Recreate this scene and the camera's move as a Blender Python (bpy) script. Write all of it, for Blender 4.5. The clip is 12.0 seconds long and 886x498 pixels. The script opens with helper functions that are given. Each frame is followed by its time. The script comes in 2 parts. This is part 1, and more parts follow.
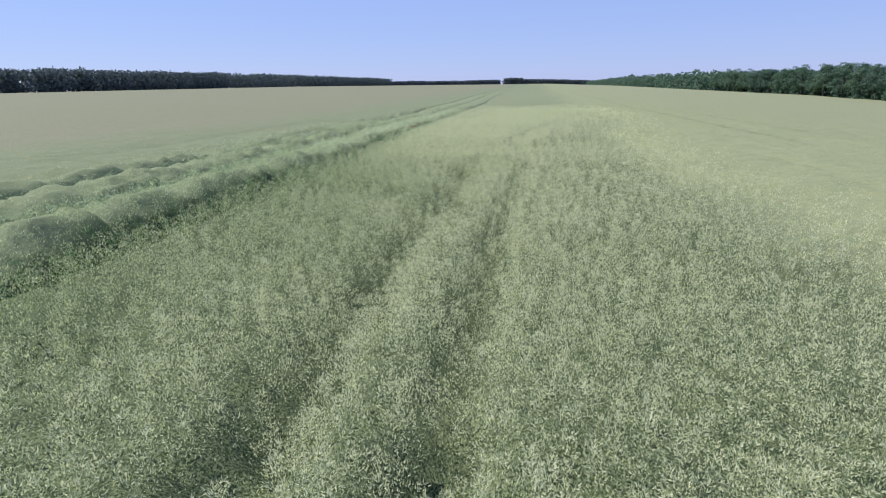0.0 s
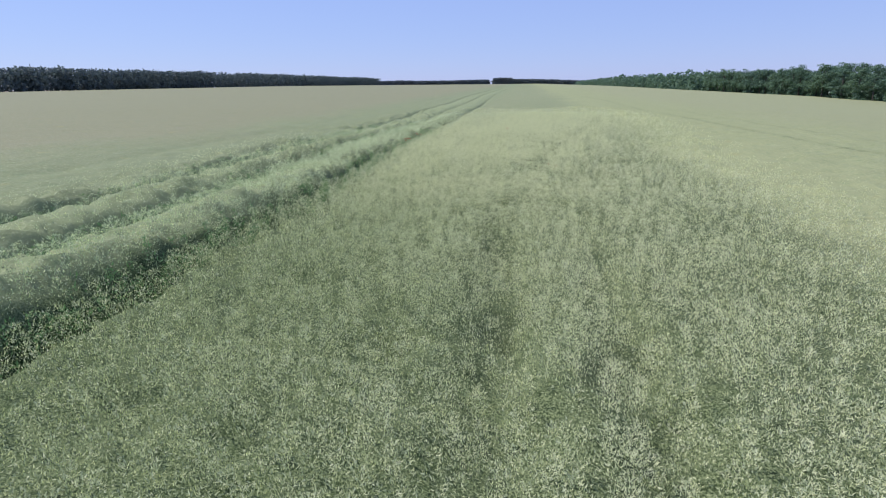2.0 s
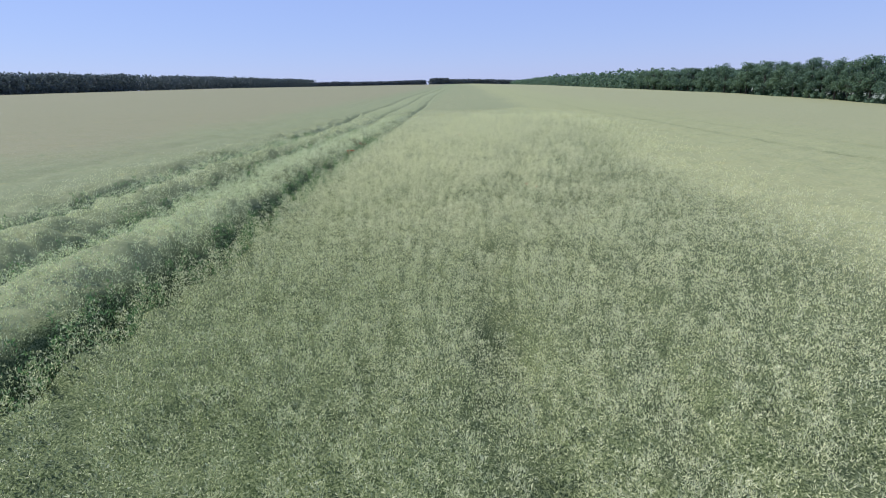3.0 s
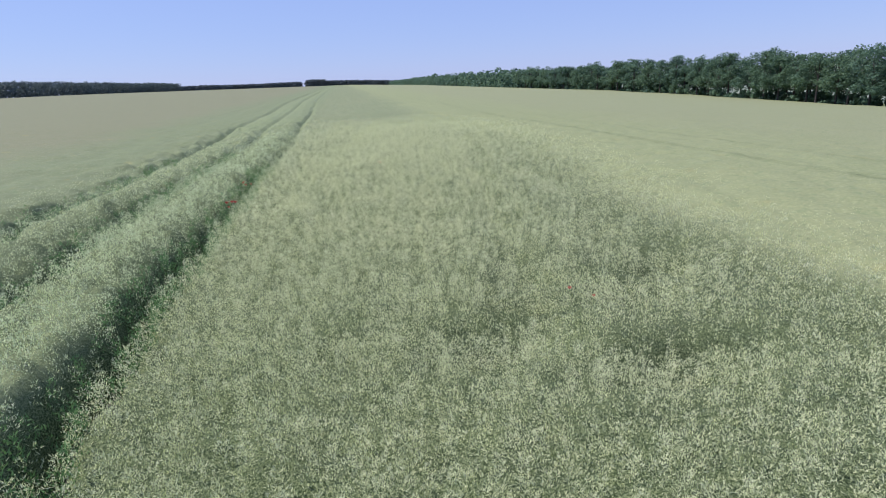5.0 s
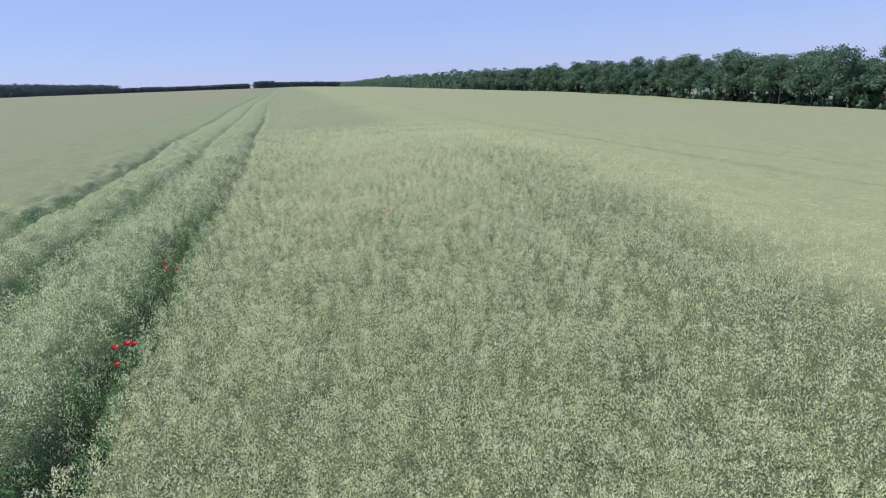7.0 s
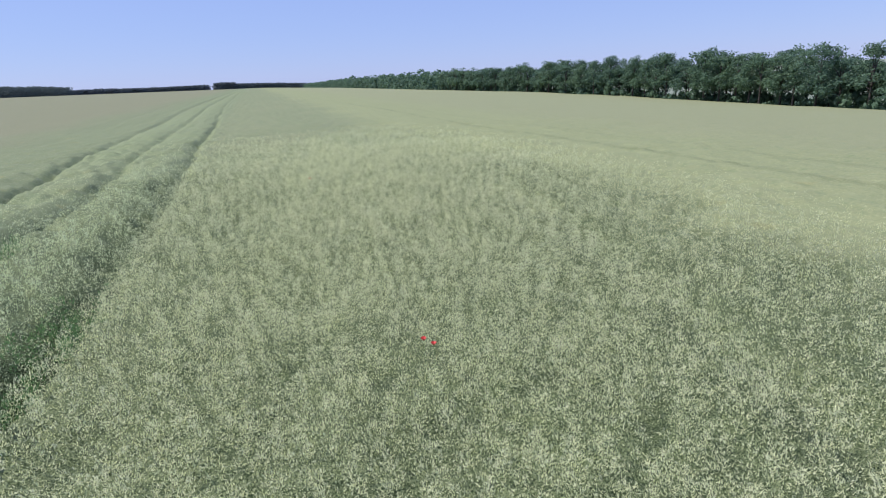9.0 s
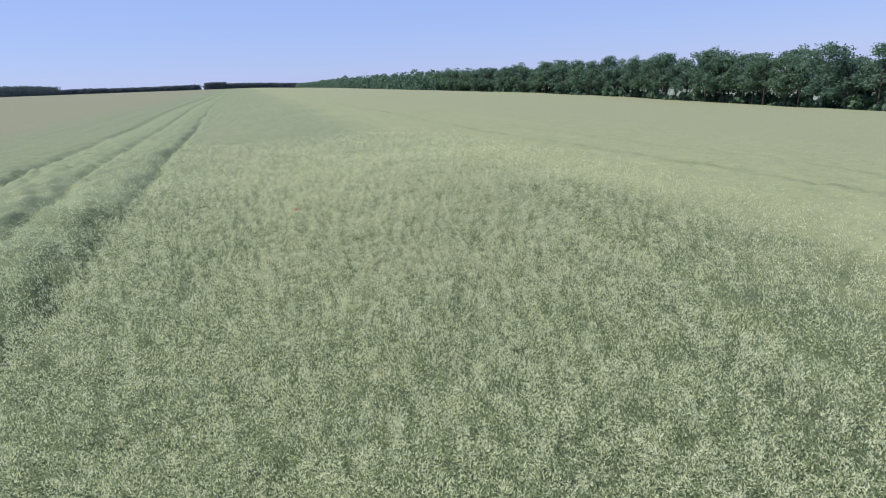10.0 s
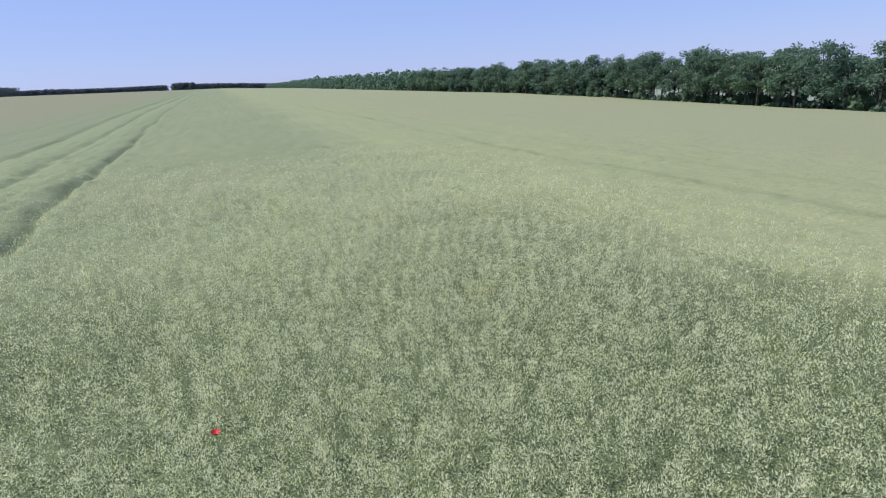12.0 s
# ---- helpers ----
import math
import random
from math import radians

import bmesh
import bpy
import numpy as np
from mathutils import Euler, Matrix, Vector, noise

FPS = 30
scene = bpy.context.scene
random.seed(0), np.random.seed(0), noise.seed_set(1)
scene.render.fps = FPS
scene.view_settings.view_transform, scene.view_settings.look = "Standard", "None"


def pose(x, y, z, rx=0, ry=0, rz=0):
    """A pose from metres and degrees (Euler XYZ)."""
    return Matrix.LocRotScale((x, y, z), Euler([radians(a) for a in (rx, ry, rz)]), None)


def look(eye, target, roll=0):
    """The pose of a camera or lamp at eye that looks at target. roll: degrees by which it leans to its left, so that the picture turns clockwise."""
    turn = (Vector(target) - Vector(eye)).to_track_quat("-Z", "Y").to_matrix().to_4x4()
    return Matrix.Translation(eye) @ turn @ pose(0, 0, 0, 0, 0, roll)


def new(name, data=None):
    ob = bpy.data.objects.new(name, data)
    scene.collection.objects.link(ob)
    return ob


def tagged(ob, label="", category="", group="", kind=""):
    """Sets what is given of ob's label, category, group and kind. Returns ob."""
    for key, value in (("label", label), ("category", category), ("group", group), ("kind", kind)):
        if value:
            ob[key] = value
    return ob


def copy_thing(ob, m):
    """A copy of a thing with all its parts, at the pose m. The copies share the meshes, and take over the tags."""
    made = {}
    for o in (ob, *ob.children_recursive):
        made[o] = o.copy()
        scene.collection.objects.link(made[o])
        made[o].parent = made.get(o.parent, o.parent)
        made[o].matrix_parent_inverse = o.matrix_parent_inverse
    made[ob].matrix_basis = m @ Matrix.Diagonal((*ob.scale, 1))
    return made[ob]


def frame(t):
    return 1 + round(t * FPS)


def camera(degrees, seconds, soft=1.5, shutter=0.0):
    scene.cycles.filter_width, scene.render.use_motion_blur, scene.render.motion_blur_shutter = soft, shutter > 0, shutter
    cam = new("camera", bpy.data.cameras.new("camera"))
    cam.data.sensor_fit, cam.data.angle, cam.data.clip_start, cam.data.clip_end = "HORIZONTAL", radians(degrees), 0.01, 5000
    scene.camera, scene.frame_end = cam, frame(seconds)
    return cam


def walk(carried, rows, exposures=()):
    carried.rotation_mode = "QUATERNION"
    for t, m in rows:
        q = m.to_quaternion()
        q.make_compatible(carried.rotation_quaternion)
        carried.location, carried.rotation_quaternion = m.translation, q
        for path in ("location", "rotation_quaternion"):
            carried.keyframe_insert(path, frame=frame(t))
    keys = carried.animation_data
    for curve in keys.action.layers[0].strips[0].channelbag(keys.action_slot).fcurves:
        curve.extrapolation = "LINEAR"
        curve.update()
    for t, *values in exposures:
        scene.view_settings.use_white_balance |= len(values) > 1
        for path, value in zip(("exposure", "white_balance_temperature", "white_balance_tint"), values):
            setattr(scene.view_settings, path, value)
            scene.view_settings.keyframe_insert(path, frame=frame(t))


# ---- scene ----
cam = camera(74.0, 12.0, soft=1.1)
PATH = [
    (0, (8.25, 5.586, 3.876), (7.944, 7.492, 3.3518), -1.2),
    (0.5, (7.692, 7.741, 3.907), (7.385, 9.646, 3.3828), -1.2),
    (1, (7.158, 9.871, 3.934), (6.852, 11.777, 3.4095), -1.2),
    (1.5, (6.707, 11.773, 3.994), (6.4, 13.678, 3.4694), -1.1),
    (2, (6.208, 13.916, 4.018), (5.938, 15.826, 3.4925), -1.1),
    (2.5, (5.729, 15.787, 4.071), (5.54, 17.708, 3.5449), -1.4),
    (3, (5.215, 17.817, 4.176), (5.139, 19.745, 3.6469), -1.7),
    (3.5, (4.694, 19.896, 4.258), (4.768, 21.823, 3.7245), -2.2),
    (5.5, (3.275, 28.729, 4.835), (3.61, 30.625, 4.2936), -2.7),
    (6, (2.921, 31.273, 4.902), (3.298, 33.161, 4.3610), -2.7),
    (6.5, (2.77, 33.62, 4.92), (3.185, 35.499, 4.3768), -2.8),
    (7, (2.729, 36.199, 4.908), (3.177, 38.071, 4.3636), -2.8),
    (9, (3.316, 46.0, 4.642), (3.871, 47.842, 4.0957), -2.9),
    (9.5, (3.611, 48.563, 4.622), (4.174, 50.403, 4.0750), -2.9),
    (10, (3.981, 51.62, 4.671), (4.56, 53.454, 4.1244), -2.8),
    (10.5, (4.382, 54.249, 4.742), (4.971, 56.079, 4.1939), -2.9),
    (11, (4.795, 56.954, 4.806), (5.406, 58.777, 4.2562), -2.9),
    (11.5, (5.132, 59.486, 4.825), (5.758, 61.304, 4.2746), -2.9),
    (12, (5.466, 62.237, 4.882), (6.124, 64.042, 4.3313), -2.9),
]
walk(cam, [(t, look(eye, target, roll)) for t, eye, target, roll in PATH])

# ---- light ----
SUN_AZ, SUN_EL = radians(-76), radians(54)      # azimuth from +y towards +x
world = bpy.data.worlds.new("world")
scene.world = world
world.use_nodes = True
wn, wl = world.node_tree.nodes, world.node_tree.links
sky = wn.new("ShaderNodeTexSky")
sky.sky_type, sky.sun_disc = "NISHITA", False
sky.sun_elevation, sky.sun_rotation = SUN_EL, SUN_AZ
sky.air_density, sky.dust_density, sky.ozone_density = 1.0, 0.2, 5.0
haze = wn.new("ShaderNodeMix")                   # thin summer haze that pales the blue evenly
haze.data_type = "RGBA"
haze.inputs[0].default_value = 0.62
haze.inputs[7].default_value = (3.6, 4.7, 9.8, 1)
wl.new(sky.outputs[0], haze.inputs[6])
wl.new(haze.outputs[2], wn["Background"].inputs[0])
wn["Background"].inputs[1].default_value = 0.108
lamp = bpy.data.lights.new("sun", "SUN")
lamp.energy, lamp.angle, lamp.color = 5.0, radians(0.5), (1.0, 0.94, 0.95)
sun = new("sun", lamp)
toward = Vector((math.sin(SUN_AZ) * math.cos(SUN_EL), math.cos(SUN_AZ) * math.cos(SUN_EL), math.sin(SUN_EL)))
sun.matrix_world = look(toward * 300, (0, 0, 0))
scene.view_settings.exposure = 0.0


# ---- lie of the land ----
def ramp(v, k):
    return k * np.logaddexp(0, v / k)


def step(v, a, b):
    u = np.clip((v - a) / (b - a), 0, 1)
    return u * u * (3 - 2 * u)


def lattice(ix, iy, seed):
    h = (ix.astype(np.int64) * 374761393 + iy.astype(np.int64) * 668265263 + seed * 144269) & 0x7FFFFFFF
    h = ((h ^ (h >> 13)) * 1274126177) & 0x7FFFFFFF
    return ((h ^ (h >> 16)) & 0xFFFF) / 65535.0


def rough(x, y, size, seed):
    """Smooth noise, 0 to 1, with lumps of that size in metres."""
    u, v = x / size, y / size
    iu, iv = np.floor(u), np.floor(v)
    fu, fv = u - iu, v - iv
    fu, fv = fu * fu * (3 - 2 * fu), fv * fv * (3 - 2 * fv)
    a, b = lattice(iu, iv, seed), lattice(iu + 1, iv, seed)
    c, d = lattice(iu, iv + 1, seed), lattice(iu + 1, iv + 1, seed)
    return (a * (1 - fu) + b * fu) * (1 - fv) + (c * (1 - fu) + d * fu) * fv


CROP = 1.35                                      # height of the standing crop


def land(x, y):
    """Height of the soil."""
    return (0.05 + 0.0098 * (ramp(y - 88, 12) - 0.6 * ramp(y - 850, 60))
            - (0.050 + 0.019 * step(-y, -330, -140)) * (ramp(x - 20, 8) - ramp(x - 172, 8))
            + 0.0105 * (ramp(-15 - x, 8) - ramp(-600 - x, 20)))


def bend(y):
    return -0.3 * step(y, 26, 42) + 0.25 * step(y, 50, 62) - 0.4 * step(y, 72, 90) - 1.5 * step(y, 95, 185)


def groove(x, y, at, width, seed, flank=1.0):
    """A trodden line along the field; flank widens its slope on the side of lower x."""
    wob = 0.24 * (rough(x * 0 + at, y, 1.7, seed) - 0.5) + 0.34 * (rough(x * 0 + at, y, 0.5, seed + 1) - 0.5)
    off = x - at - bend(y) - wob
    wide = np.where(off < 0, width * flank, width)
    return np.exp(-(off / wide) ** 2) * (0.45 + 0.3 * rough(x * 0 + at, y, 0.9, seed + 2) + 0.4 * rough(x * 0 + at, y, 3.1, seed + 3))


def dips(x, y):
    """How far the crop lies below its usual height: wheel ruts, lodged spots."""
    old = 1 - 0.55 * step(y, 36, 58) - 0.25 * step(y, 58, 110)
    d = np.interp(y, (10, 30, 38, 46, 56, 80, 120, 200), (1.15, 1.12, 0.95, 0.72, 0.48, 0.42, 0.30, 0.1)) * groove(x, y, 0.05, 0.22 - 0.08 * step(y, 66, 110), 11, 1.25 + 0.75 * step(y, 32, 39))
    d += (0.95 * groove(x, y, -3.1, 0.25, 21, 1.3) + 1.0 * groove(x, y, -6.1, 0.27, 31, 1.3)) * old
    for crest, high, wide in ((-1.25, 0.28, 0.8), (-4.35, 0.26, 0.72), (-7.3, 0.12, 0.9)):
        d -= high * old * np.exp(-((x - crest - bend(y)) / wide) ** 2)
    d += 0.14 * old * groove(x, y, -11.5, 0.5, 36, 2.0)
    d += 0.5 * groove(x, y, 5.9, 0.36, 41) * step(-y, -33, -17) + 0.55 * groove(x, y, 7.5, 0.28, 51) * step(-y, -31, -17)
    d += 0.18 * groove(x - 0.175 * (y - 33), y, 6.4, 0.4, 56) * step(y, 31, 37) * step(-y, -78, -60)
    for cx, cy, rx, ry, deep in ((5.6, 34.2, 0.9, 0.34, .8), (7.9, 33.1, 1.0, 0.36, 1.0), (6.4, 35.9, 0.7, 0.35, .5), (8.5, 36.0, 1.0, 0.4, .6), (10.1, 37.6, 0.9, 0.4, .6),
                                 (3.3, 34.5, 0.4, 0.25, .35), (5.7, 28.7, 0.3, 0.4, .35), (5.7, 25.2, 0.35, 0.5, .45), (6.0, 34.7, 0.5, 0.3, .4), (7.1, 37.2, 0.5, 0.4, .35),
                                 (-0.35, 43.0, 0.4, 0.5, .55), (-0.2, 40.2, 0.4, 0.8, .7), (-0.3, 37.8, 0.3, 1.2, .4), (-0.25, 34.9, 0.3, 1.4, .4), (5.8, 13.9, 0.35, 0.4, .5),
                                 (5.9, 11.4, 0.25, 0.4, .5), (5.9, 10.2, 0.25, 0.4, .4), (7.5, 9.7, 0.25, 0.4, .4), (4.6, 20.96, 0.22, 0.3, .55), (6.0, 21.56, 0.2, 0.3, .4),
                                 (5.1, 61.5, 0.3, 0.4, .35), (5.0, 70.8, 0.25, 0.35, .35), (12.1, 99.3, 1.4, 0.6, .4), (14.5, 100.4, 1.2, 0.5, .4), (40.0, 126.5, 3.0, 0.6, .4)):
        d += deep * np.exp(-((x - cx) / rx) ** 2 - ((y - cy) / ry) ** 2)
    return d


def tracks(x, y):
    """Old wheel tracks without relief: the shade in them is painted as darker colour on the crop's top."""
    t = groove(x, y, 21.4, 0.42, 61) + 0.7 * groove(x, y, 25.4, 0.5, 71) + 0.4 * groove(x, y, 33.5, 0.8, 75)
    return t * step(y, 30, 42) * (1 - 0.8 * step(y, 120, 260))


def lane(y):
    """The middle of the stretch of crop that is built plant by plant."""
    return np.interp(y, (5, 10.5, 14.8, 20.5, 33.5, 41, 50.8, 59, 67, 80, 110), (8.8, 7.5, 6.4, 5.2, 4.1, 3.9, 4.8, 5.95, 7.2, 9.0, 11.0))


def near(x, y):
    """1 where the crop is built plant by plant, falling off to 0 where only its closed top shows."""
    y = y + 8 * (rough(x, y, 6.0, 81) - 0.5) + 4 * (rough(x, y, 1.1, 82) - 0.5)
    away = np.where(x < lane(y), 0.72 * (lane(y) - x), x - lane(y)) + 2.5 * (rough(x, y, 5.0, 83) - 0.5) + 1.5 * (rough(x, y, 1.1, 84) - 0.5)
    strips = 1 - (0.34 - 0.26 * step(y, 27, 37)) * step(-x, 0.25, 1.1)      # between the ruts, fewer built pods and more of the paler top colour
    return step(-away, -18.5, -4.5) * step(-y, -124, -62) * step(y, -7, 4) * strips


def top(x, y):
    """Top of the crop."""
    ragged = step(-x, -0.4, 0.4) * step(x, -9.5, -7.5) * step(-y, -110, -60)
    calm = 0.6 + 0.4 * near(x, y) + 0.9 * ragged
    lumps = (0.21 * (rough(x, y, 0.36, 1) - 0.5) + 0.11 * (rough(x, y, 1.6, 2) - 0.5)) * calm + 0.16 * (rough(x, y, 6.0, 3) - 0.5)
    return land(x, y) + CROP + lumps - dips(x, y)


def belt_x(y):
    return np.interp(y, (-100, 90, 183, 250, 310, 400, 550, 780, 1100, 1500, 2000), (152, 148, 143, 139, 133, 125, 119, 116, 126, 140, 150))


# ---- materials ----
def material(name):
    m = bpy.data.materials.new(name)
    m.use_nodes = True
    n, l = m.node_tree.nodes, m.node_tree.links
    return m, n, l, n["Principled BSDF"]


def node(n, kind, **values):
    made = n.new(kind)
    for key, value in values.items():
        made.inputs[key].default_value = value
    return made


def mix(n, l, fac, a, b, blend="MIX"):
    m = n.new("ShaderNodeMix")
    m.data_type, m.blend_type = "RGBA", blend
    for socket, value in ((m.inputs[0], fac), (m.inputs[6], a), (m.inputs[7], b)):
        if isinstance(value, (int, float)):
            socket.default_value = value
        elif isinstance(value, tuple):
            socket.default_value = (*value, 1)
        else:
            l.new(value, socket)
    return m.outputs[2]


def noise_tex(n, l, place, scale, detail=3.0, roughness=0.6):
    t = node(n, "ShaderNodeTexNoise", Scale=scale, Detail=detail, Roughness=roughness)
    l.new(place, t.inputs["Vector"])
    return t.outputs["Fac"]


def between(n, l, value, low, high):
    r = n.new("ShaderNodeMapRange")
    r.interpolation_type = "SMOOTHSTEP"
    l.new(value, r.inputs[0])
    r.inputs[1].default_value, r.inputs[2].default_value = low, high
    return r.outputs[0]


def math_node(n, l, op, a, b):
    m = n.new("ShaderNodeMath")
    m.operation = op
    for socket, value in zip(m.inputs, (a, b)):
        if isinstance(value, (int, float)):
            socket.default_value = value
        else:
            l.new(value, socket)
    return m.outputs[0]


def crop_colour(n, l):
    """Ripeness of the crop over the field: sage green, blue-green in the strip between the ruts, yellower and
    straw-coloured elsewhere. It is made a darker green near the start and duller further on.
    """
    place = n.new("ShaderNodeNewGeometry").outputs["Position"]
    split = n.new("ShaderNodeSeparateXYZ")
    l.new(place, split.inputs[0])
    wide = noise_tex(n, l, place, 0.09, 3)
    mid = noise_tex(n, l, place, 0.55, 3)
    x = math_node(n, l, "ADD", split.outputs[0], math_node(n, l, "MULTIPLY", math_node(n, l, "SUBTRACT", mid, 0.5), 2.0))
    far = math_node(n, l, "ADD", split.outputs[0], math_node(n, l, "MULTIPLY", math_node(n, l, "SUBTRACT", wide, 0.5), 14.0))
    sage, blue, yellow, straw, green = SAGE, BLUE, YELLOW, STRAW, GREEN
    rows = n.new("ShaderNodeMapping")
    rows.inputs["Scale"].default_value = (0.45, 0.018, 0.1)
    l.new(place, rows.inputs[0])
    drilled = noise_tex(n, l, rows.outputs[0], 1.0, 3)
    c = mix(n, l, between(n, l, mid, 0.42, 0.66), sage, green)
    c = mix(n, l, math_node(n, l, "MULTIPLY", between(n, l, drilled, 0.52, 0.7), 0.4), c, green)
    c = mix(n, l, between(n, l, wide, 0.48, 0.72), c, straw)
    c = mix(n, l, math_node(n, l, "MULTIPLY", between(n, l, far, 10.5, 16), 0.75), c, yellow)
    c = mix(n, l, math_node(n, l, "MULTIPLY", between(n, l, far, 22, 40), 0.8), c, straw)
    c = mix(n, l, math_node(n, l, "MULTIPLY", between(n, l, x, 0.6, -0.6), 0.7), c, blue)
    c = mix(n, l, math_node(n, l, "MULTIPLY", between(n, l, x, -6.2, -7.4), 0.75), c, DULL)
    c = mix(n, l, between(n, l, far, -10, -22), c, STRAW_LEFT)
    ripe = between(n, l, far, 9, 16)
    ripe = math_node(n, l, "MULTIPLY", ripe, between(n, l, far, -4, 1))
    c = mix(n, l, math_node(n, l, "MULTIPLY", ripe, 0.1), c, RIPE)
    c = mix(n, l, math_node(n, l, "MULTIPLY", math_node(n, l, "MULTIPLY", between(n, l, split.outputs[1], 38, 70), between(n, l, far, 16, 8)), math_node(n, l, "MULTIPLY", between(n, l, far, -6, 0), 0.42)), c, DULL)
    spots = noise_tex(n, l, place, 0.8, 2)
    c = mix(n, l, math_node(n, l, "MULTIPLY", between(n, l, spots, 0.64, 0.76), 0.55), c, TURNING)
    near_start = math_node(n, l, "MULTIPLY", between(n, l, split.outputs[1], 42, 12), between(n, l, far, 14, 7))
    c = mix(n, l, math_node(n, l, "MULTIPLY", near_start, 0.8), c, START_GREEN)
    bright = between(n, l, far, 7, 15)
    shady = math_node(n, l, "MULTIPLY", between(n, l, split.outputs[1], 44, 16), between(n, l, far, 8, 0))
    return c, place, bright, shady, math_node(n, l, "MULTIPLY", between(n, l, x, 0.5, -0.5), between(n, l, far, -13, -8))


SAGE, BLUE, YELLOW = (0.335, 0.355, 0.187), (0.268, 0.335, 0.165), (0.385, 0.415, 0.187)
STRAW, GREEN, STRAW_LEFT = (0.378, 0.38, 0.203), (0.278, 0.325, 0.157), (0.276, 0.258, 0.157)
TURNING = (0.42, 0.38, 0.14)
START_GREEN, RIPE, DULL = (0.21, 0.26, 0.12), (0.475, 0.495, 0.275), (0.222, 0.262, 0.138)


def pod_material():
    m, n, l, p = material("ripening_pods")
    c, place, ripe, start_shade, strip_ = crop_colour(n, l)
    c = mix(n, l, 0.72, c, (0.90, 0.90, 0.60))
    c = mix(n, l, math_node(n, l, "MULTIPLY", start_shade, 0.9), c, (0.31, 0.38, 0.185))
    c = mix(n, l, math_node(n, l, "MULTIPLY", strip_, 0.32), c, (0.54, 0.72, 0.48))
    island = n.new("ShaderNodeNewGeometry").outputs["Random Per Island"]
    c = mix(n, l, between(n, l, island, 0.6, 1.1), c, (0.84, 0.85, 0.58))
    c = mix(n, l, math_node(n, l, "MULTIPLY", between(n, l, island, 0.30, 0.05), 0.5), c, (0.17, 0.24, 0.09))
    l.new(c, p.inputs["Base Color"])
    p.inputs["Roughness"].default_value = 0.55
    p.inputs["Specular IOR Level"].default_value = 0.08
    thin = n.new("ShaderNodeBsdfTranslucent")
    l.new(mix(n, l, 1.0, c, (0.96, 1.0, 0.80), "MULTIPLY"), thin.inputs["Color"])    # light that comes through is greener
    both = n.new("ShaderNodeMixShader")
    both.inputs[0].default_value = 0.5
    l.new(p.outputs[0], both.inputs[1])
    l.new(thin.outputs[0], both.inputs[2])
    l.new(both.outputs[0], n["Material Output"].inputs["Surface"])
    return m


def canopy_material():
    """The mass of the crop: its closed top far off, and near by the leaves and lower pods between the stems, with the
    shade of the gaps put into the colour as dark green under pale strokes.
    """
    m, n, l, p = material("crop_canopy")
    c, place, ripe, start_shade, strip_ = crop_colour(n, l)
    fine = noise_tex(n, l, place, 9.0, 5, 0.75)
    lump = noise_tex(n, l, place, 2.2, 4, 0.65)
    over = mix(n, l, 0.54, c, (0.14, 0.158, 0.085))    # darker all over, standing in for shade between pods, stems and leaves
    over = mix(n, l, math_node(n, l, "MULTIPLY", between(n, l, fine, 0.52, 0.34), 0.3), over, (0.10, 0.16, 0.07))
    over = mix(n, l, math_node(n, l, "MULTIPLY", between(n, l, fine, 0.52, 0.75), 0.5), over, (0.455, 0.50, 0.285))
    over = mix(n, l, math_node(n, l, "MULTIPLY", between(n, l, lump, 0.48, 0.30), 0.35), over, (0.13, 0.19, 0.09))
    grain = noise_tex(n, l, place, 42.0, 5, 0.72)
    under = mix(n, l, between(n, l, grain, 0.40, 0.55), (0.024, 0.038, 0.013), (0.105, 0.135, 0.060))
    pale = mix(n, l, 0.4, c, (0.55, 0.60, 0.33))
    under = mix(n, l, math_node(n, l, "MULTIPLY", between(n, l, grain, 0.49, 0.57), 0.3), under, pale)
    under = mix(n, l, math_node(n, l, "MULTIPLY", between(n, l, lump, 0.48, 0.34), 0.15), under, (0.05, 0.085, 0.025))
    under = mix(n, l, math_node(n, l, "MULTIPLY", start_shade, 0.3), under, (0.04, 0.075, 0.02))
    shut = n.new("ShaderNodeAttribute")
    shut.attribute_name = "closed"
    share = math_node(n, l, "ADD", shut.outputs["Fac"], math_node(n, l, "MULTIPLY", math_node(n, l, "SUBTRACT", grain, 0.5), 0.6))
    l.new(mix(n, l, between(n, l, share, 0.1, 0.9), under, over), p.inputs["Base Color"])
    p.inputs["Roughness"].default_value = 0.85
    p.inputs["Specular IOR Level"].default_value = 0.12
    bump = node(n, "ShaderNodeBump", Strength=0.35, Distance=0.10)
    l.new(math_node(n, l, "ADD", fine, lump), bump.inputs["Height"])
    l.new(bump.outputs[0], p.inputs["Normal"])
    return m


def ground_material():
    m, n, l, p = material("soil_and_verge")
    place = n.new("ShaderNodeNewGeometry").outputs["Position"]
    split = n.new("ShaderNodeSeparateXYZ")
    l.new(place, split.inputs[0])
    grain, wide = noise_tex(n, l, place, 6.0, 5), noise_tex(n, l, place, 0.15, 4)
    soil = mix(n, l, grain, (0.10, 0.08, 0.05), (0.19, 0.15, 0.10))
    grass = mix(n, l, grain, (0.09, 0.13, 0.04), (0.20, 0.23, 0.09))
    field = mix(n, l, wide, (0.17, 0.21, 0.14), (0.24, 0.27, 0.20))
    x = math_node(n, l, "ADD", split.outputs[0], math_node(n, l, "MULTIPLY", wide, 10.0))
    c = mix(n, l, between(n, l, x, 118, 140), soil, grass)
    c = mix(n, l, between(n, l, x, 186, 192), c, field)
    l.new(c, p.inputs["Base Color"])
    p.inputs["Roughness"].default_value = 0.95
    bump = node(n, "ShaderNodeBump", Strength=0.6, Distance=0.1)
    l.new(grain, bump.inputs["Height"])
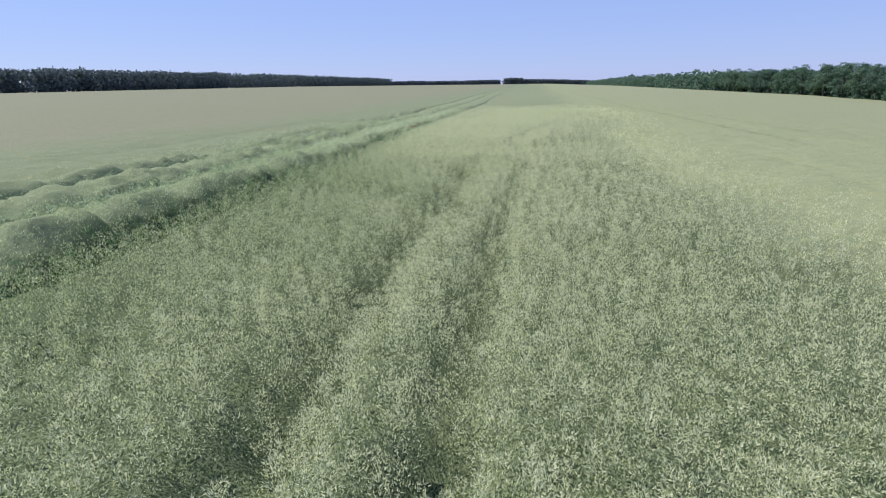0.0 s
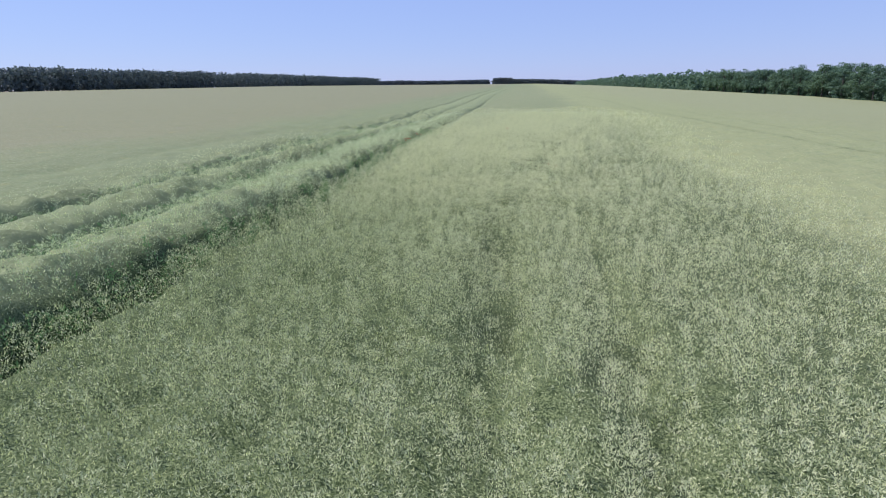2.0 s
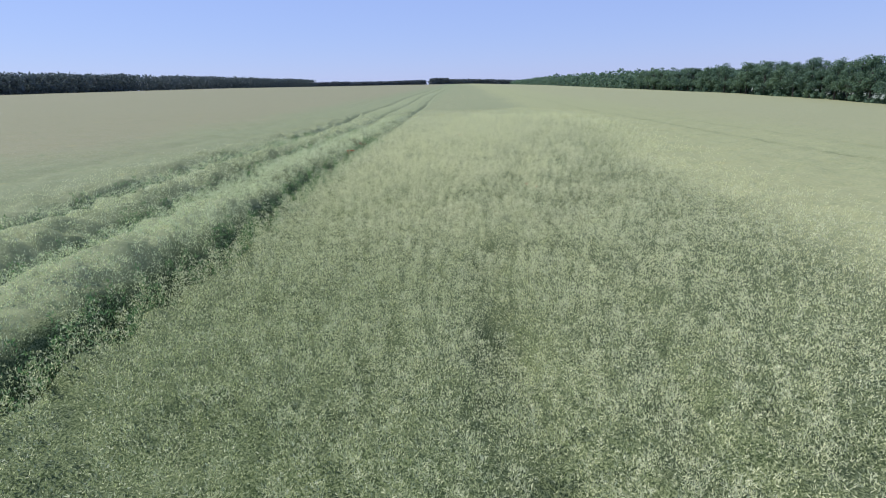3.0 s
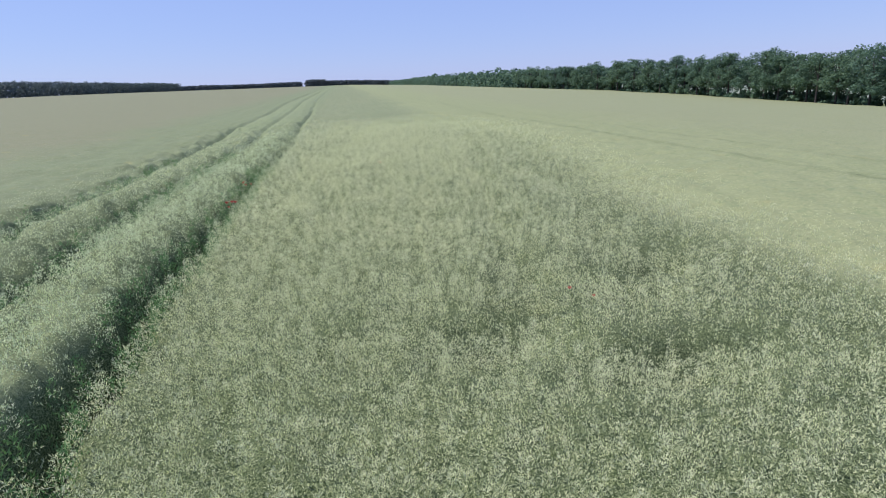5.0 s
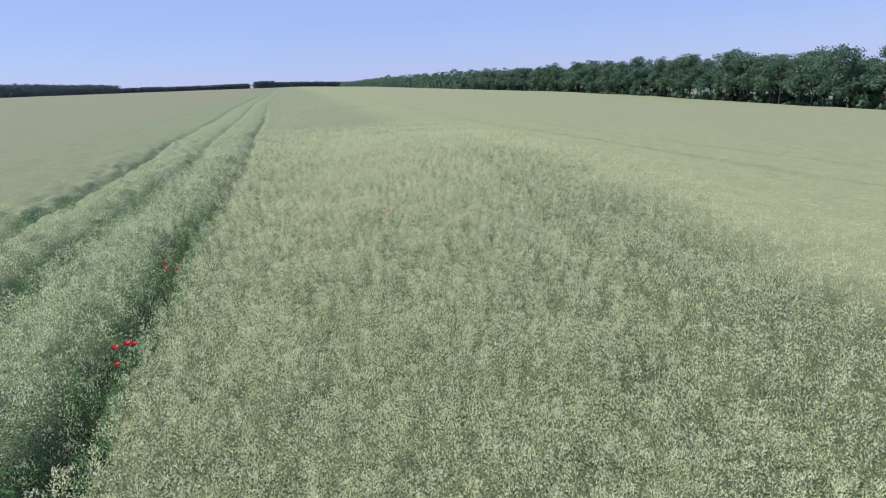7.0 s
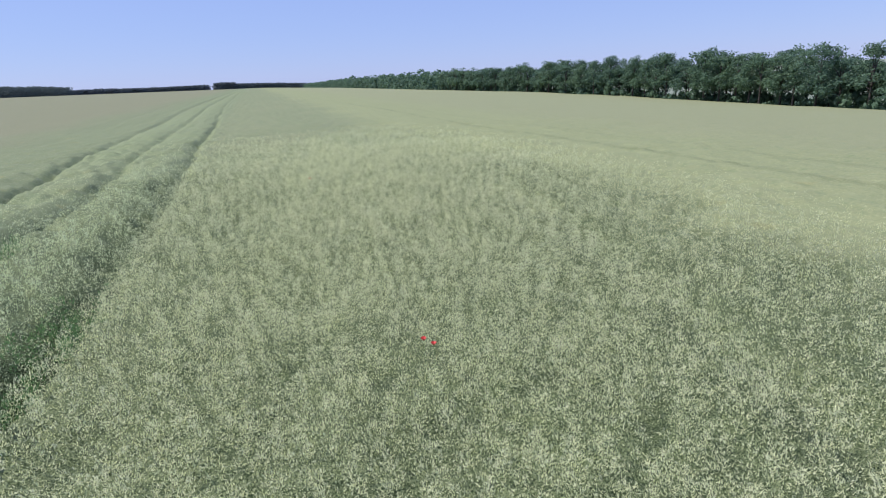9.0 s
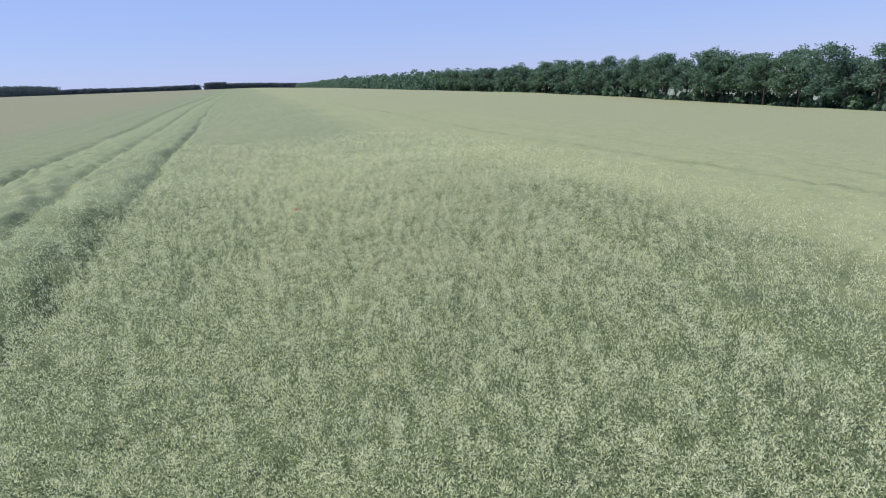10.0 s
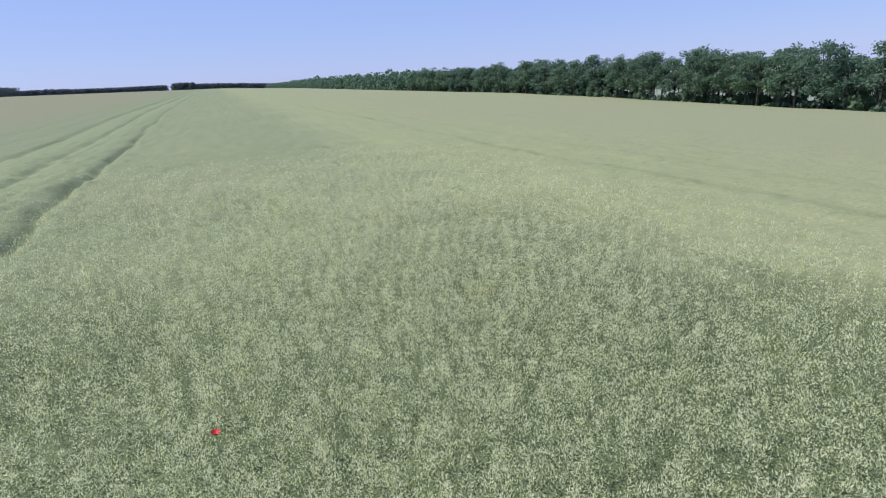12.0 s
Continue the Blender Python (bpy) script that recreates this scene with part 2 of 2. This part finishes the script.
    l.new(bump.outputs[0], p.inputs["Normal"])
    return m


def leaf_material(name, dark, light, glow=0.3):
    m, n, l, p = material(name)
    geo = n.new("ShaderNodeNewGeometry")
    each = n.new("ShaderNodeObjectInfo").outputs["Random"]
    lumps = noise_tex(n, l, geo.outputs["Position"], 0.25, 3)
    c = mix(n, l, geo.outputs["Random Per Island"], dark, light)
    c = mix(n, l, math_node(n, l, "MULTIPLY", each, 0.7), c, tuple(v * f for v, f in zip(light, (1.05, 1.0, 0.85))))
    c = mix(n, l, math_node(n, l, "MULTIPLY", between(n, l, lumps, 0.45, 0.65), 0.65), c, light)
    l.new(c, p.inputs["Base Color"])
    p.inputs["Roughness"].default_value = 0.6
    p.inputs["Specular IOR Level"].default_value = 0.2
    thin = n.new("ShaderNodeBsdfTranslucent")
    l.new(c, thin.inputs["Color"])
    both = n.new("ShaderNodeMixShader")
    both.inputs[0].default_value = glow
    l.new(p.outputs[0], both.inputs[1])
    l.new(thin.outputs[0], both.inputs[2])
    l.new(both.outputs[0], n["Material Output"].inputs["Surface"])
    return m


def plain_material(name, a, b, scale, rough_=0.85):
    m, n, l, p = material(name)
    place = n.new("ShaderNodeNewGeometry").outputs["Position"]
    l.new(mix(n, l, noise_tex(n, l, place, scale, 5), a, b), p.inputs["Base Color"])
    p.inputs["Roughness"].default_value = rough_
    return m


PODS, CANOPY, GROUND = pod_material(), canopy_material(), ground_material()
LEAVES = leaf_material("broad_leaves", (0.066, 0.122, 0.09), (0.128, 0.212, 0.13), 0.4)
HAZY_LEAVES = leaf_material("haze_tinted_far_leaves", (0.095, 0.12, 0.14), (0.13, 0.165, 0.175), 0.4)
HAZE_TINTED_LEAVES = leaf_material("haze_tinted_wood_leaves", (0.072, 0.10, 0.112), (0.112, 0.152, 0.142), 0.4)
GREEN_LEAVES = leaf_material("rape_leaves", (0.06, 0.14, 0.05), (0.14, 0.27, 0.10), 0.4)
BARK = plain_material("bark", (0.03, 0.026, 0.022), (0.085, 0.072, 0.06), 3.0)
PETAL = plain_material("poppy_petal", (0.46, 0.014, 0.012), (0.64, 0.03, 0.02), 30.0, 0.5)
HEART = plain_material("poppy_heart", (0.02, 0.018, 0.02), (0.05, 0.05, 0.03), 60.0)
STEM = plain_material("poppy_stem", (0.10, 0.17, 0.06), (0.17, 0.24, 0.09), 20.0)


# ---- meshes ----
def mesh_of(name, verts, faces, mat, smooth=False):
    """A mesh from an array of places and an array of faces with equally many corners."""
    verts, faces = np.asarray(verts, np.float32), np.asarray(faces, np.int32)
    me = bpy.data.meshes.new(name)
    k = faces.shape[1]
    me.vertices.add(len(verts))
    me.vertices.foreach_set("co", verts.ravel())
    me.loops.add(faces.size)
    me.loops.foreach_set("vertex_index", faces.ravel())
    me.polygons.add(len(faces))
    me.polygons.foreach_set("loop_start", np.arange(0, faces.size, k, dtype=np.int32))
    me.polygons.foreach_set("use_smooth", np.full(len(faces), smooth))
    me.materials.append(mat)
    me.update(calc_edges=True)
    return me


def part(name, me, parent, label=""):
    ob = new(name, me)
    ob.parent = parent
    return tagged(ob, label)


def sheet(name, xs, ys, height, mat, keep=None):
    gx, gy = np.meshgrid(xs, ys)
    gz = height(gx, gy)
    nx, ny = len(xs), len(ys)
    i = (np.arange(ny - 1)[:, None] * nx + np.arange(nx - 1)[None, :]).ravel()
    faces = np.stack([i, i + 1, i + nx + 1, i + nx], 1)
    if keep is not None:
        faces = faces[keep(gx.ravel()[i], gy.ravel()[i])]
    return mesh_of(name, np.stack([gx.ravel(), gy.ravel(), gz.ravel()], 1), faces, mat, True)


def spread(core_a, core_b, fine, low, high, grow, finer=None):
    """Lines at even steps between core_a and core_b, widening outwards to low and high."""
    mid = list(np.arange(core_a, core_b, fine))
    if finer:                                    # a stretch of the middle with closer lines
        mid = [v for v in mid if not finer[0] - 0.1 < v < finer[1] + 0.1]
        mid = sorted(mid + list(np.arange(*finer)))
    out, s, v = [], fine, core_b
    while v < high:
        out.append(v)
        s *= grow
        v += s
    out.append(high)
    back, s, v = [], fine, core_a
    while v > low:
        s *= grow
        v -= s
        back.append(max(v, low))
    return np.array(back[::-1] + mid + out)


# ---- ground and crop ----
ground = new("ground", sheet("ground", spread(-20, 30, 5, -4500, 4500, 1.15), spread(-20, 120, 5, -1500, 4500, 1.12), lambda x, y: land(x, y), GROUND))
tagged(ground, "brown field soil and grassy verge under the crop", "ground", kind="structure")


def hollow(x, y):
    """1 in the small gaps between clumps of plants."""
    return step(-(0.6 * rough(x, y, 0.22, 5) + 0.4 * rough(x, y, 0.42, 6)), -0.40, -0.28)


def canopy_height(x, y):
    return top(x, y) - 0.04 - (0.40 + 0.12 * hollow(x, y)) * near(x, y) ** 2


def paint_gap_shade(me):
    """Sets how closed the crop is: 1 where only the tops of the plants show, 0 where shade between stems or in ruts is
    painted dark.
    """
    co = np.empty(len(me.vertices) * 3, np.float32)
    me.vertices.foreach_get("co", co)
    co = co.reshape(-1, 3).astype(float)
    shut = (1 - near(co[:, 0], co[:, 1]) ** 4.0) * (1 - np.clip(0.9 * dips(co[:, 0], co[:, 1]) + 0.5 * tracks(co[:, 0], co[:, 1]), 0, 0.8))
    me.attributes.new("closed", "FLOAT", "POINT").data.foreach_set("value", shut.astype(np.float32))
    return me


canopy = new("crop_canopy", paint_gap_shade(sheet("crop_canopy", spread(-14, 30, 0.29, -322, 175, 1.07, (-7.4, 0.8, 0.145)), spread(4, 96, 0.34, -60, 1786, 1.06), canopy_height, CANOPY,
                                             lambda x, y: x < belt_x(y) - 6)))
tagged(canopy, "green to straw-coloured mass of a ripening rapeseed field", "crop", kind="stuff")


def pods(rng, x0, x1, y0, y1, plants, each, length, width, sunk=-9.0):
    """Thin pods round many stems: each stem carries them over its upper part, pointing up and outwards."""
    gap = plants ** -0.5
    px, py = (v.ravel() for v in np.meshgrid(np.arange(x0, x1 - 0.5 * gap, gap), np.arange(y0, y1 - 0.5 * gap, gap)))
    count = len(px)
    px, py = px + rng.uniform(-0.5, 0.5, count) * gap, py + rng.uniform(-0.5, 0.5, count) * gap
    thin = dips(px, py)
    for fx, fy in ((5.0, 52.7), (5.0, 68.16), (0.05, 44.8), (0.08, 48.85), (-0.27, 49.25)):
        thin = np.maximum(thin, 1.6 * np.exp(-((px - fx) ** 2 + (py - fy) ** 2) / 0.03))
    keep = (rng.uniform(0, 1, count) > 0.65 * np.clip(thin, 0, 1) + (0.55 + 0.14 * step(-py, -34, -18) * step(-px, -10, -3)) * hollow(px, py) * step(near(px, py), 0.5, 1.0)) & (rng.uniform(0, 1, count) < step(near(px, py), 0.32, 0.82))
    keep &= dips(px, py) >= sunk                         # sunk: only in places where the crop lies that low
    px, py = px[keep], py[keep]
    deep = near(px, py) ** 1.5                           # towards the edges only the tips stand out of the closed top
    pz = top(px, py) + 0.09 * deep - 0.05 + rng.normal(0, 0.015 + 0.04 * deep, len(px))
    px, py, pz, deep = (np.repeat(v, each) for v in (px, py, pz, deep))
    n = len(px)
    turn, depth = rng.uniform(0, 2 * np.pi, n), rng.uniform(0, 1, n) ** 1.5
    out = (0.055 + 0.12 * depth) * rng.uniform(0, 1, n) ** 0.5
    base = np.stack([px + out * np.cos(turn), py + out * np.sin(turn), pz + 0.03 * deep - (0.07 + 0.41 * deep) * depth], 1)
    lean = rng.normal(0.8, 0.45, n)
    turn = turn + rng.normal(0, 1.0, n)
    way = np.stack([np.sin(lean) * np.cos(turn), np.sin(lean) * np.sin(turn), np.cos(lean)], 1)
    side = np.cross(way, np.array((0, 0, 1.0)) + rng.normal(0, 0.45, (n, 3)))
    side /= np.linalg.norm(side, axis=1)[:, None] + 1e-6
    size = rng.uniform(0.7, 1.3, n)[:, None]
    tip = base + way * length * size
    wide = side * width * size * 0.5
    return np.stack([base - wide, base + wide, tip], 1).reshape(-1, 3)


rng = np.random.default_rng(7)
BANDS = (1.8, 5.0, 7.7, 10.5, 13.0)              # distance from the lane's middle, with the plants, pods of a plant, their length and width there
points = []
for y in np.arange(8.0, 98.0, 2.0):
    c = float(lane(y + 1))
    fewer = np.interp(y, (68, 80, 98), (1.0, 0.42, 0.06))
    for d in np.arange(0.0, 13.0, 1.3):
        plants, each, length, width = (float(np.interp(d + 0.65, BANDS, v)) for v in ((29, 24, 20, 18, 16), (98, 56, 34, 14, 6), (0.0325, 0.039, 0.0425, 0.043, 0.042), (0.0092, 0.0118, 0.0128, 0.0098, 0.0085)))
        kind = (plants, max(4, round(each * fewer)), length + 0.006 * (1 - fewer), width + 0.001 * (1 - fewer))
        points.append(pods(rng, c - d - 1.3, c - d, y, y + 2.0, *kind))
        points.append(pods(rng, c + d, c + d + 1.3, y, y + 2.0, *kind))
points = np.concatenate(points)
crop = new("rapeseed_plants", mesh_of("rapeseed_plants", points, np.arange(len(points)).reshape(-1, 3), PODS))
tagged(crop, "dense ripening rapeseed plants with pale slender pods", "rapeseed", kind="stuff")


ruts = [(-1.4, 0.7, 9.0, 58.0, 36, 40, 0.055, 0.022, 0.06), (-4.2, -2.4, 12.0, 64.0, 28, 30, 0.055, 0.024, 0.08), (-7.2, -5.4, 14.0, 64.0, 26, 26, 0.055, 0.026, 0.10)]
points = np.concatenate([pods(rng, *b) - np.array((0, 0, 0.06)) for b in ruts])
rut_leaves = new("rut_leaves", mesh_of("rut_leaves", points, np.arange(len(points)).reshape(-1, 3), GREEN_LEAVES))
tagged(rut_leaves, "deep green lower leaves along the wheel ruts", "crop", kind="stuff")


# ---- trees ----
def tube(verts, faces, path, radii, sides=7):
    """Adds a tapered round limb along a path of places."""
    for i, (p, r) in enumerate(zip(path, radii)):
        for k in range(sides):
            a = 2 * math.pi * k / sides
            verts.append((p[0] + r * math.cos(a), p[1] + r * math.sin(a), p[2]))
        if i:
            s = len(verts) - 2 * sides
            for k in range(sides):
                faces.append((s + k, s + (k + 1) % sides, s + sides + (k + 1) % sides, s + sides + k))


def clumps(rng, centres, radii, per, size, corners=4):
    """Leaf sprays scattered over uneven masses of foliage: small bent quads or triangles."""
    n = len(centres) * per
    c, r = np.repeat(centres, per, 0), np.repeat(radii, per)
    d = rng.normal(0, 1, (n, 3))
    d /= np.linalg.norm(d, axis=1)[:, None]
    d[:, 2] = np.where((d[:, 2] < -0.3) & (rng.uniform(0, 1, n) < 0.5), -d[:, 2], d[:, 2])
    reach = rng.uniform(0.25, 1.0, n) ** 0.45 * rng.uniform(0.85, 1.15, n)
    p = c + d * (r * reach)[:, None] * np.array((1, 1, 0.78))
    nor = d + rng.normal(0, 0.55, (n, 3)) + np.array((0, 0, 0.3))
    nor /= np.linalg.norm(nor, axis=1)[:, None]
    u = np.cross(nor, rng.normal(0, 1, (n, 3)))
    u /= np.linalg.norm(u, axis=1)[:, None]
    v = np.cross(nor, u)
    s = (size * rng.uniform(0.55, 1.25, n))[:, None]
    if corners == 3:
        return np.stack([p - u * s * .5, p + u * s * .5 - nor * s * .1, p + v * s * .75], 1).reshape(-1, 3)
    q = np.stack([p - u * s * .5, p + v * s * .36 - nor * s * .12, p + u * s * .55, p - v * s * .36 - nor * s * .12], 1)
    return q.reshape(-1, 3)


def tree_parts(seed, height, width, low, masses, per, size):
    """A broad-leaved tree: a forked, tapered trunk with limbs, and a crown of leaf sprays on uneven masses."""
    r = np.random.default_rng(seed)
    verts, faces, lean = [], [], r.normal(0, 0.25, 2)
    fork = height * r.uniform(0.28, 0.4)
    base = 0.016 * height + 0.05
    trunk = [(lean[0] * t * t, lean[1] * t * t, t * height * 0.82) for t in np.linspace(0, 1, 8)]
    tube(verts, faces, trunk, [base * (1.35 if i == 0 else 1) * (1 - 0.88 * i / 7) for i in range(8)], 8)
    centres, radii = [], []
    boughs = r.integers(9, 12)
    heads = []
    for b in range(boughs):                        # a domed ring of large boughs and two or three that make the top
        t = b / boughs
        a = 2.4 * b + r.uniform(-0.5, 0.5)
        top_bough = b >= boughs - 3
        z = low + (height - low) * (r.uniform(0.70, 0.86) if top_bough else (0.2 + 0.54 * t))
        out = width * (r.uniform(0.05, 0.2) if top_bough else r.uniform(0.2, 0.36))
        heads.append((out * math.cos(a) + lean[0], out * math.sin(a) + lean[1], z, width * r.uniform(0.17, 0.25)))
    for k in range(masses):
        hx, hy, hz, hr = heads[k % boughs]
        d = r.normal(0, 1, 3)
        d /= np.linalg.norm(d) + 1e-6
        reach = r.uniform(0.5, 1.0)
        c = (hx + d[0] * hr * reach, hy + d[1] * hr * reach, min(hz + d[2] * hr * reach * 0.72, height - 0.5))
        centres.append(c)
        radii.append(width * r.uniform(0.08, 0.15))
        if k < boughs:
            h0 = min(fork + (hz - fork) * 0.4, hz * 0.8)
            s = (lean[0] * (h0 / height) ** 2, lean[1] * (h0 / height) ** 2, h0)
            mid = ((s[0] + hx) * 0.5, (s[1] + hy) * 0.5, s[2] + (hz - s[2]) * 0.6)
            tube(verts, faces, (s, mid, (hx, hy, hz)), (base * 0.46, base * 0.3, base * 0.1), 5)
    leaf = clumps(r, np.array(centres), np.array(radii), per, size, 3)
    return mesh_of("trunk", verts, faces, BARK, True), mesh_of("crown", leaf, np.arange(len(leaf)).reshape(-1, 3), LEAVES)


def tree(seed, height, width, low, masses=80, per=42, size=0.47):
    base = new("tree")
    wood, leaf = tree_parts(seed, height, width, low, masses, per, size)
    part("trunk", wood, base)
    part("crown", leaf, base)
    return base


KINDS = [(101, 15.5, 11.5, 2.8), (102, 14.2, 10.0, 2.4), (103, 16.2, 10.5, 3.2), (104, 13.6, 9.6, 2.6), (105, 15.0, 12.5, 2.6), (106, 16.0, 10.0, 3.2), (107, 13.2, 9.5, 2.2)]
stock = []
for k, (seed, height, width, low) in enumerate(KINDS):
    t = tree(seed, height, width, low)
    words = "tall broad-leaved tree in the shelterbelt beside the field" if height > 14.5 else "rounded leafy green tree in the shelterbelt beside the field"
    tagged(t, words, "tree", group="shelterbelt trees")
    stock.append(t)


def belt_trees():
    r = random.Random(5)
    used = set()
    for row, (off, gap) in enumerate(((0.0, 6.6), (6.5, 7.0), (13.0, 10.0))):
        y = 96.0 + row * 2.3
        while y < 430:
            k = r.randrange(len(stock))
            px, py = belt_x(y) + off + r.uniform(-1.3, 1.3), y + r.uniform(-1.2, 1.2)
            m = pose(px, py, float(land(px, py)) - 0.05, 0, 0, r.uniform(0, 360))
            if k in used:
                t = copy_thing(stock[k], m)
            else:
                t = stock[k]
                t.matrix_basis = m
                used.add(k)
            s = r.uniform(0.9, 1.1) * float(np.interp(y, (120, 200, 280, 350, 430), (1.15, 1.09, 0.98, 0.93, 0.88)))
            t.scale = (s * r.uniform(1.0, 1.25), s * r.uniform(1.0, 1.25), s)
            y += gap * r.uniform(0.7, 1.35)


belt_trees()


def shrub(seed):
    r = np.random.default_rng(seed)
    n = 7
    centres = np.stack([r.normal(0, 1.0, n), r.normal(0, 1.0, n), r.uniform(0.6, 2.0, n)], 1)
    leaf = clumps(r, centres, r.uniform(0.7, 1.2, n), 21, 0.82)
    verts, faces = [], []
    for c in centres:
        tube(verts, faces, ((c[0] * 0.15, c[1] * 0.15, -0.05), (c[0] * 0.6, c[1] * 0.6, c[2] * 0.6), tuple(c)), (0.06, 0.04, 0.015), 5)
    base = new("shrub")
    part("stems", mesh_of("stems", verts, faces, BARK, True), base)
    part("foliage", mesh_of("foliage", leaf, np.arange(len(leaf)).reshape(-1, 4), LEAVES), base)
    return tagged(base, "dark leafy shrub under the shelterbelt trees", "shrub", group="shelterbelt shrubs")


def belt_shrubs():
    r = random.Random(9)
    bushes, used = [shrub(s) for s in (201, 202, 203)], set()
    y = 98.0
    while y < 420:
        k = r.randrange(3)
        px = belt_x(y) + r.uniform(-2.5, 16)
        m = pose(px, y, float(land(px, y)), 0, 0, r.uniform(0, 360))
        if k in used:
            b = copy_thing(bushes[k], m)
        else:
            b = bushes[k]
            b.matrix_basis = m
            used.add(k)
        s = r.uniform(0.8, 1.6)
        b.scale = (s, s, s * r.uniform(0.9, 1.5))
        y += r.uniform(0.6, 2.6)


belt_shrubs()


# ---- far woods ----
def wood(name, label, spots, heights, widths, per, size, seed, leafage):
    """Many far trees in one piece: trunks and crowns of leaf sprays."""
    r = np.random.default_rng(seed)
    n = len(spots)
    ground_z = land(spots[:, 0], spots[:, 1])
    centres, radii = [], []
    for f, k in ((0.82, 0.33), (0.66, 0.36), (0.46, 0.38), (0.28, 0.36), (0.12, 0.34)):
        c = np.stack([spots[:, 0] + r.normal(0, 0.12, n) * widths, spots[:, 1] + r.normal(0, 0.12, n) * widths, ground_z + heights * f], 1)
        centres.append(c)
        radii.append(widths * k * r.uniform(1.0, 1.35, n))
    leaf = clumps(r, np.concatenate(centres), np.concatenate(radii), per, size)
    return tagged(new(name, mesh_of(name, leaf, np.arange(len(leaf)).reshape(-1, 4), leafage)), label, "wood", kind="stuff")


def strip(rng_, x_of, y0, y1, step_, rows, deep):
    spots = []
    for row in range(rows):
        y = np.arange(y0 + row * step_ * 0.4, y1, step_)
        y = y + rng_.normal(0, step_ * 0.25, len(y))
        spots.append(np.stack([x_of(y) + row * deep + rng_.normal(0, 1.5, len(y)), y], 1))
    return np.concatenate(spots)


r0 = np.random.default_rng(31)
s = np.concatenate([strip(r0, lambda y: -336 + 0.0 * y, 230, 650, 4.5, 4, -7.0), strip(r0, lambda y: -336 + 0.0 * y, 650, 1420, 7.5, 4, -7.0)])
wood("mixed_wood", "long dark mixed wood along the edge of the field", s, 16.6 + 2.2 * rough(s[:, 0], s[:, 1], 45, 3) + r0.normal(0, 0.6, len(s)), r0.uniform(9, 13, len(s)), 15, 2.5, 41, HAZE_TINTED_LEAVES)
s = strip(r0, belt_x, 430, 1750, 6.0, 3, 7.0)
wood("distant_shelterbelt", "distant green shelterbelt along the edge of the field", s, np.interp(s[:, 1], (430, 700, 1750), (12.6, 11.0, 10.5)) + r0.normal(0, 1.3, len(s)), r0.uniform(8, 11, len(s)), 13, 2.4, 42, LEAVES)


def cross_wood(x0, x1, y_of, step_, rows):
    spots = []
    for row in range(rows):
        x = np.arange(x0 + row * step_ * 0.4, x1, step_)
        spots.append(np.stack([x, y_of(x) + row * 9 + r0.normal(0, 2, len(x))], 1))
    return np.concatenate(spots)


s = cross_wood(-520, -104, lambda x: 1800 + 0 * x, 7.0, 3)
wood("far_wood", "low wood on the skyline beyond the field, tinted bluish for haze", s, 13.0 + 2.8 * rough(s[:, 0], s[:, 1] * 0, 60, 4) + r0.normal(0, 0.5, len(s)), r0.uniform(9, 13, len(s)), 26, 4.0, 43, HAZY_LEAVES)
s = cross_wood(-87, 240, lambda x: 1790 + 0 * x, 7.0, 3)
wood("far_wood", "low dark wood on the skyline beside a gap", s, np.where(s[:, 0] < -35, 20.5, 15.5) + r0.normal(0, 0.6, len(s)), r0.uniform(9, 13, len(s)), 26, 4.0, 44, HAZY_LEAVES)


# ---- poppies ----
def poppy(seed, height, bloom):
    r = random.Random(seed)
    base = new("red_poppy")
    verts, faces = [], []
    tube(verts, faces, ((0, 0, 0), (0.02, 0.01, height * 0.5), (0.0, 0.02, height)), (0.005, 0.004, 0.003), 5)
    part("stem", mesh_of("stem", verts, faces, STEM, True), base)
    for k in range(4):
        a = math.pi / 2 * k + r.uniform(-0.2, 0.2)
        verts, faces, cols = [], [], 6
        for i in range(5):
            t = i / 4
            for j in range(cols):
                b = a + (j / (cols - 1) - 0.5) * 1.9 * (0.5 + 0.5 * t)
                d = bloom * 0.5 * t * (1 - 0.12 * abs(j - 2.5) / 2.5) * (1 if k % 2 else 0.92)
                verts.append((d * math.cos(b), 0.02 + d * math.sin(b), height + bloom * (0.40 * t ** 1.6 + 0.03 * math.sin(3 * b + seed) * t) + 0.002 * (k % 2)))
                if i and j:
                    q = i * cols + j
                    faces.append((q - cols - 1, q - cols, q, q - 1))
        part("petal", mesh_of("petal", verts, faces, PETAL, True), base)
    bm = bmesh.new()
    bmesh.ops.create_uvsphere(bm, u_segments=8, v_segments=6, radius=bloom * 0.11)
    for v in bm.verts:
        v.co = (v.co.x, v.co.y + 0.02, v.co.z * 1.3 + height + bloom * 0.1)
    me = bpy.data.meshes.new("heart")
    bm.to_mesh(me)
    bm.free()
    me.materials.append(HEART)
    part("heart", me, base, "dark seed head")
    return base


POPPIES = [(-0.27, 49.2, 1.43, .09), (0.08, 48.85, 1.42, .09), (-0.09, 48.8, 1.42, .085), (-0.27, 49.55, 1.42, .08), (-0.05, 44.78, 1.49, .12), (0.07, 44.88, 1.49, .12),
           (0.16, 44.86, 1.48, .11), (0.05, 44.3, 1.44, .09), (5.0, 52.7, 1.48, .08), (5.1, 52.55, 1.46, .075), (5.0, 68.16, 1.42, .10), (7.05, 34.93, 1.38, .065), (7.3, 34.55, 1.36, .055)]
for k, (x, y, height, bloom) in enumerate(POPPIES):
    gz = float(land(x, y))
    p = poppy(300 + k, height - gz, bloom * 1.1)
    p.matrix_basis = pose(x, y, gz, 0, 0, 37 * k)
    tagged(p, "red corn poppy in bloom among the rapeseed", "poppy", group="poppies in the crop")
